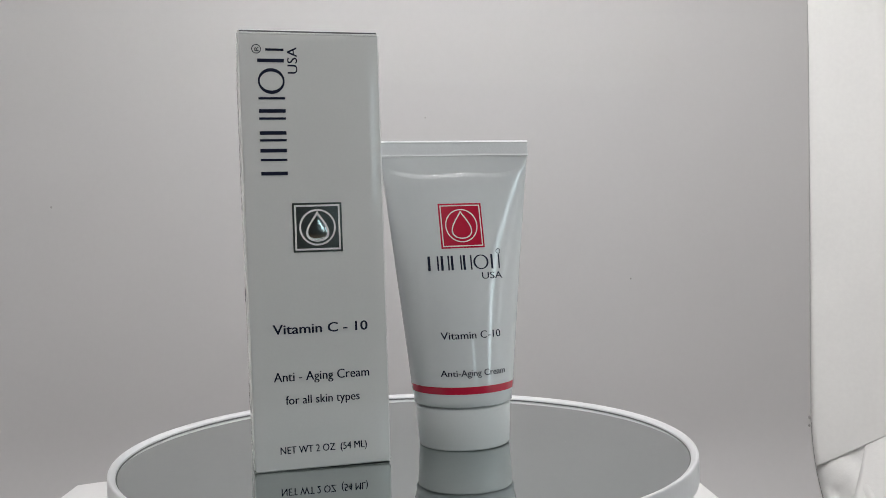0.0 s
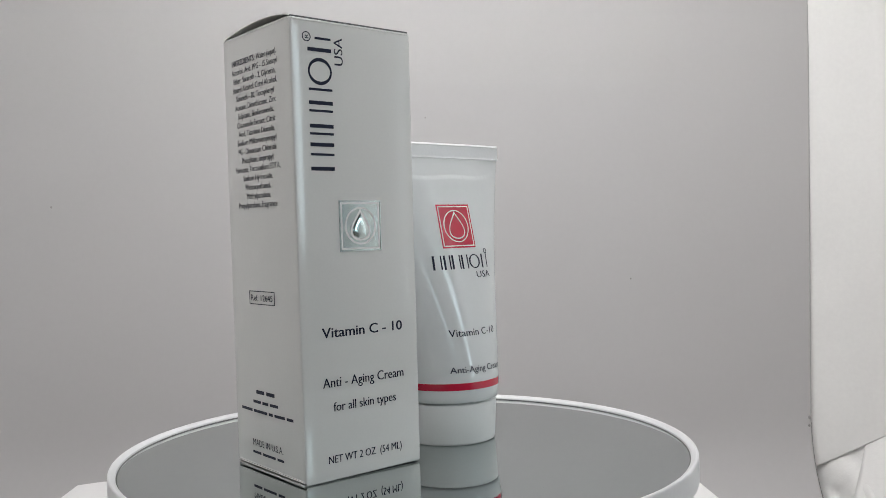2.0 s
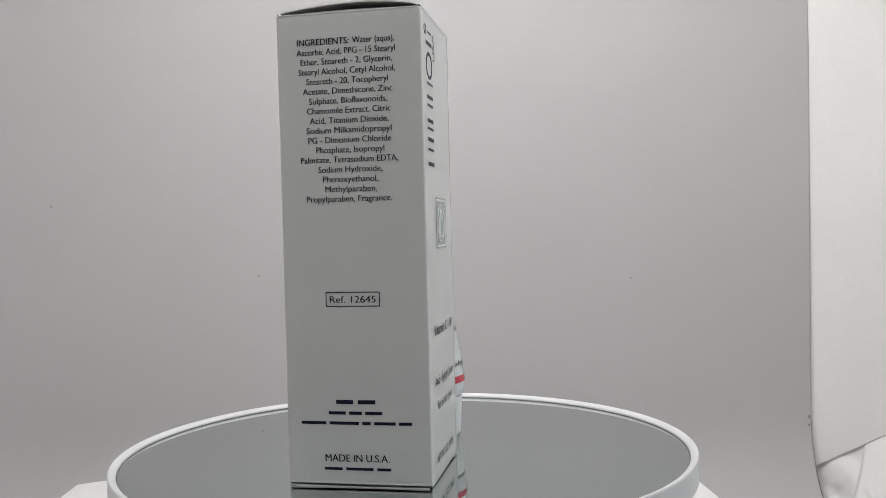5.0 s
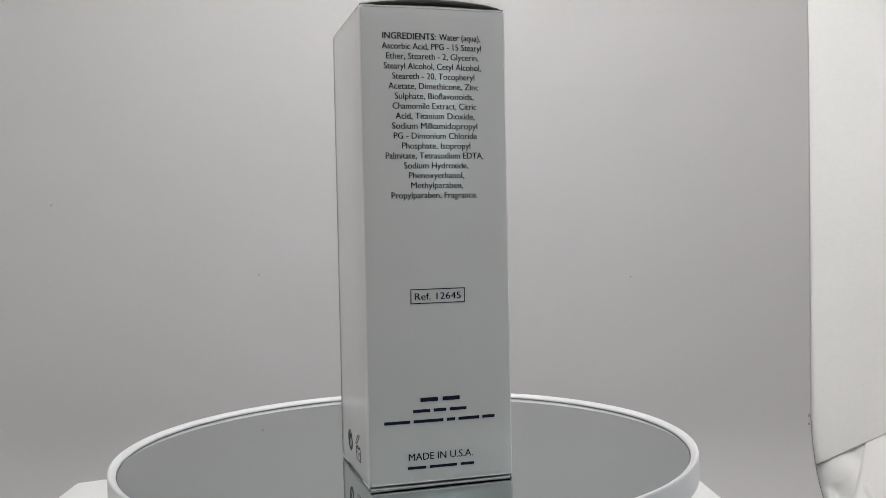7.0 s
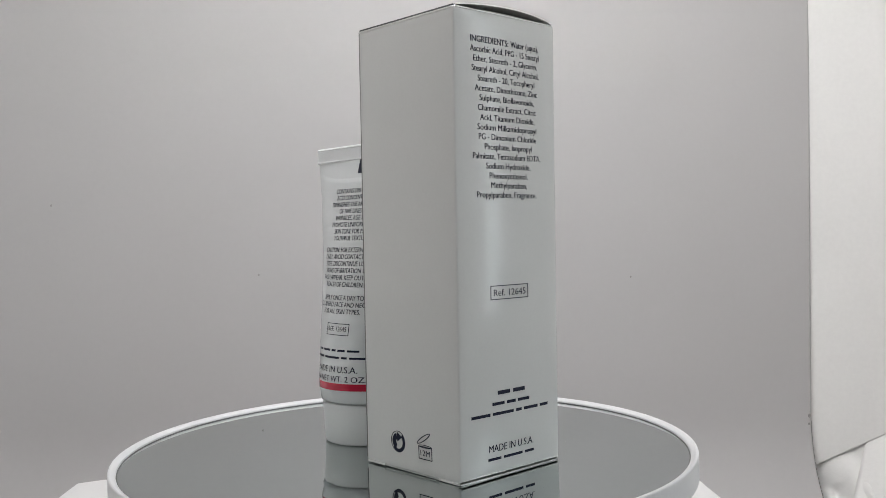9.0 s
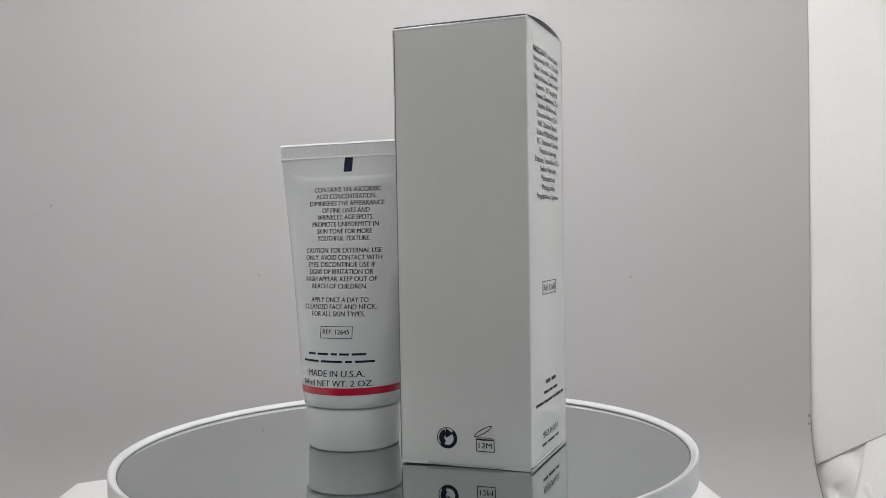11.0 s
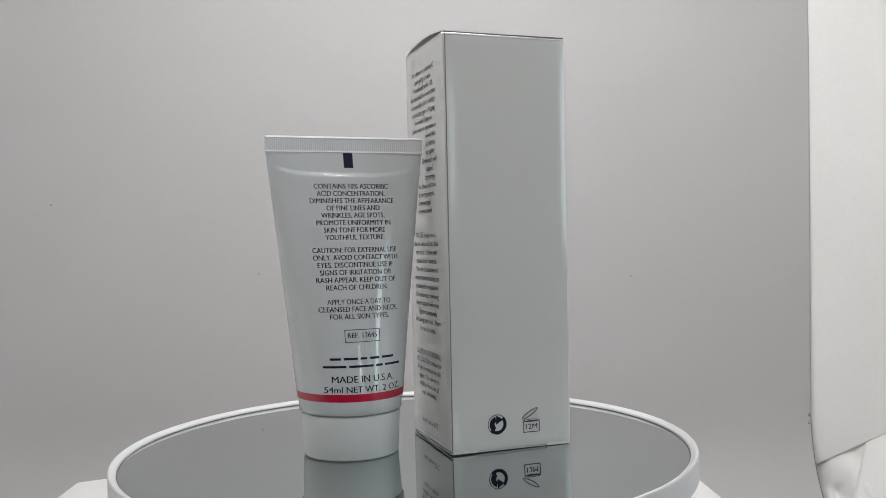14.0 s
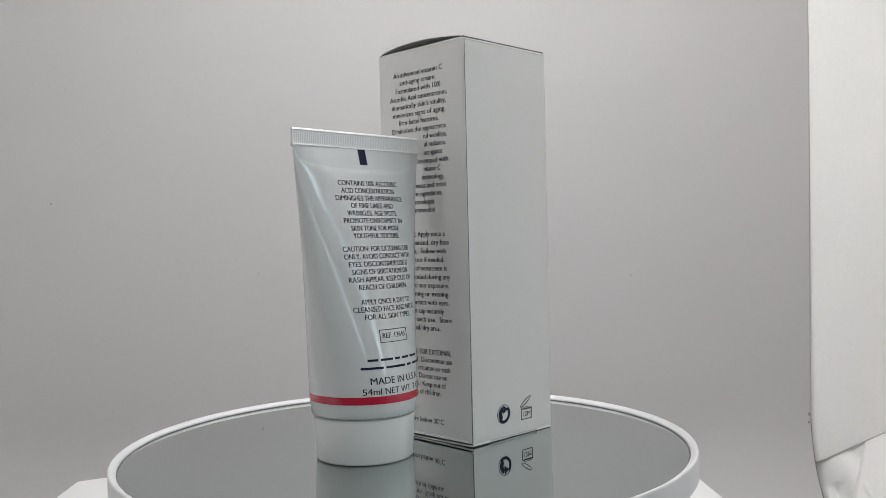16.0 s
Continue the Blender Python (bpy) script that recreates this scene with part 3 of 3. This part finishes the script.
def tube():
    ob = empty("cream_tube")
    tagged(ob, "white plastic cream tube standing on its cap, red stripe and print", "tube")
    part("body", tube_body(), PLASTIC, ob, smooth=True)
    part("crimp", crimp_band(), CRIMP, ob, "flat crimped end of the tube")
    part("cap", lathe([(0.0166, -0.0008), (0.0172, -0.0007), (0.0176, -0.0001), (0.0184, 0.0143), (0.0183, 0.0148), (0.0180, 0.0150), (0.0165, 0.0151), (0.0160, 0.0156)], 96), CAP, ob, "round white screw cap", smooth=True)
    n = 96
    def ring(z, lift):
        a, b = tube_section(z)
        return [((a + lift) * math.cos(2 * math.pi * k / n), (b + lift) * math.sin(2 * math.pi * k / n), z) for k in range(n)]
    bm = bmesh.new()
    rows = [[bm.verts.new(p) for p in ring(z, 0.00008)] for z in (0.0208, 0.0217, 0.0226, 0.0235)]
    for a, b in zip(rows, rows[1:]):
        for k in range(n):
            bm.faces.new((a[k], a[(k + 1) % n], b[(k + 1) % n], b[k]))
    part("stripe", bm, RED, ob, "crimson stripe round the foot", smooth=True)
    # front
    emblem(tube_front, -0.5, 83.5, 8.6, RED, WHITE_PRINT, ob, "square crimson emblem with a drop in a ring", False)
    for u0, u1 in ((-14.6, -10.6), (-9.8, -6.6), (-6.0, -1.8), (-1.3, 2.2), (10.0, 13.8)):
        bm = rect(tube_front, u0, 66.7, u0 + 0.9, 72.2, 0.1, 1.0)
        rect(tube_front, u1 - 0.6, 66.7, u1, 72.2, 0.1, 1.0, bm)
        part("brand_bar", bm, INK, ob, "navy brand mark bars")
    part("brand_ring", band(tube_front, oval(5.9, 69.45, 2.35, 2.4), oval(5.9, 69.45, 3.1, 2.75), 0.1), INK, ob, "navy brand mark ring")
    part("register_ring", band(tube_front, circle(13.5, 73.3, 0.75), circle(13.5, 73.3, 1.0), 0.1), INK, ob)
    text_line(tube_front, "USA", 5.8, 14.4, 63.0, 2.7, ob)
    text_line(tube_front, "Vitamin C-10", -11.9, 11.4, 41.1, 2.9, ob)
    text_line(tube_front, "Anti-Aging Cream", -12.6, 12.5, 27.4, 2.5, ob)
    # back
    part("registration_patch", rect(tube_back, -1.3, 105.0, 2.3, 110.8, 0.08, 0.5), INK, ob, "small dark printed rectangle")
    block(tube_back, TUBE_TEXT, 97.2, 2.70, 1.95, ob)
    block(tube_back, TUBE_CARE, 73.7, 2.70, 1.95, ob)
    block(tube_back, TUBE_APPLY, 55.1, 2.62, 1.95, ob)
    part("reference_frame", band(tube_back, rect_line(0.95, 43.9, 6.35, 2.05, 12), rect_line(0.95, 43.9, 6.55, 2.25, 12), 0.1), INK, ob)
    text_line(tube_back, "REF. 12645", -4.5, 6.3, 43.2, 1.9, ob)
    bars(tube_back, -11.1, 12.6, (3, 4, 2, 3, 4), 35.5, 0.8, ob)
    bars(tube_back, -13.4, 15.3, (6, 7, 2, 5), 32.8, 0.8, ob)
    text_line(tube_back, "MADE IN U.S.A.", -10.7, 12.2, 27.6, 2.5, ob)
    text_line(tube_back, "54ml NET WT. 2 OZ.", -13.2, 15.0, 24.1, 2.3, ob)
    return ob


setting()
side_panel()
platform()
table, platter = turntable()
box = carton()
cream = tube()

# ---- what moves: the platter turns, and the carton and the tube ride on it ----
TURN = [(0, 0.25), (1, 13.45), (2, 26.2), (3, 39.05), (4.2, 54.98), (6.3, 83.15), (7.5, 99.25), (8.5, 112.46), (9.2, 121.6), (11.3, 149.06), (12.5, 165.14), (13.5, 178.7), (14.5, 191.93), (16, 211.3)]


def turn_at(t):
    """Degrees turned at t seconds, by a smooth run through the rows of TURN."""
    k = max(i for i, (s, _) in enumerate(TURN[:-1]) if s <= t)
    (t0, a0), (t1, a1) = TURN[k], TURN[k + 1]
    def rate(i):
        lo, hi = max(0, i - 1), min(len(TURN) - 1, i + 1)
        return (TURN[hi][1] - TURN[lo][1]) / (TURN[hi][0] - TURN[lo][0])
    h, m0, m1 = t1 - t0, rate(k), rate(k + 1)
    s = (t - t0) / h
    return (2 * s ** 3 - 3 * s * s + 1) * a0 + (s ** 3 - 2 * s * s + s) * h * m0 + (3 * s * s - 2 * s ** 3) * a1 + (s ** 3 - s * s) * h * m1


def riding(t, x, y, z, rx, ry, rz):
    a = turn_at(t)
    c, s = math.cos(radians(a)), math.sin(radians(a))
    return pose(c * x - s * y, s * x + c * y, z, rx, ry, rz + a)


def motions():
    times = [0.5 * k for k in range(33)]
    walk(platter, [(t, pose(0, 0, 0, 0, 0, turn_at(t))) for t in times])
    walk(box, [(t, riding(t, -0.0338, -0.0044, 0.0, 0.1656, -0.4455, 11.33)) for t in times])
    walk(cream, [(t, pose(0.0009, 0, 0) @ riding(t, 0.0220, 0.0054, 0.0001, 0, -0.446, 12.06)) for t in times])


motions()
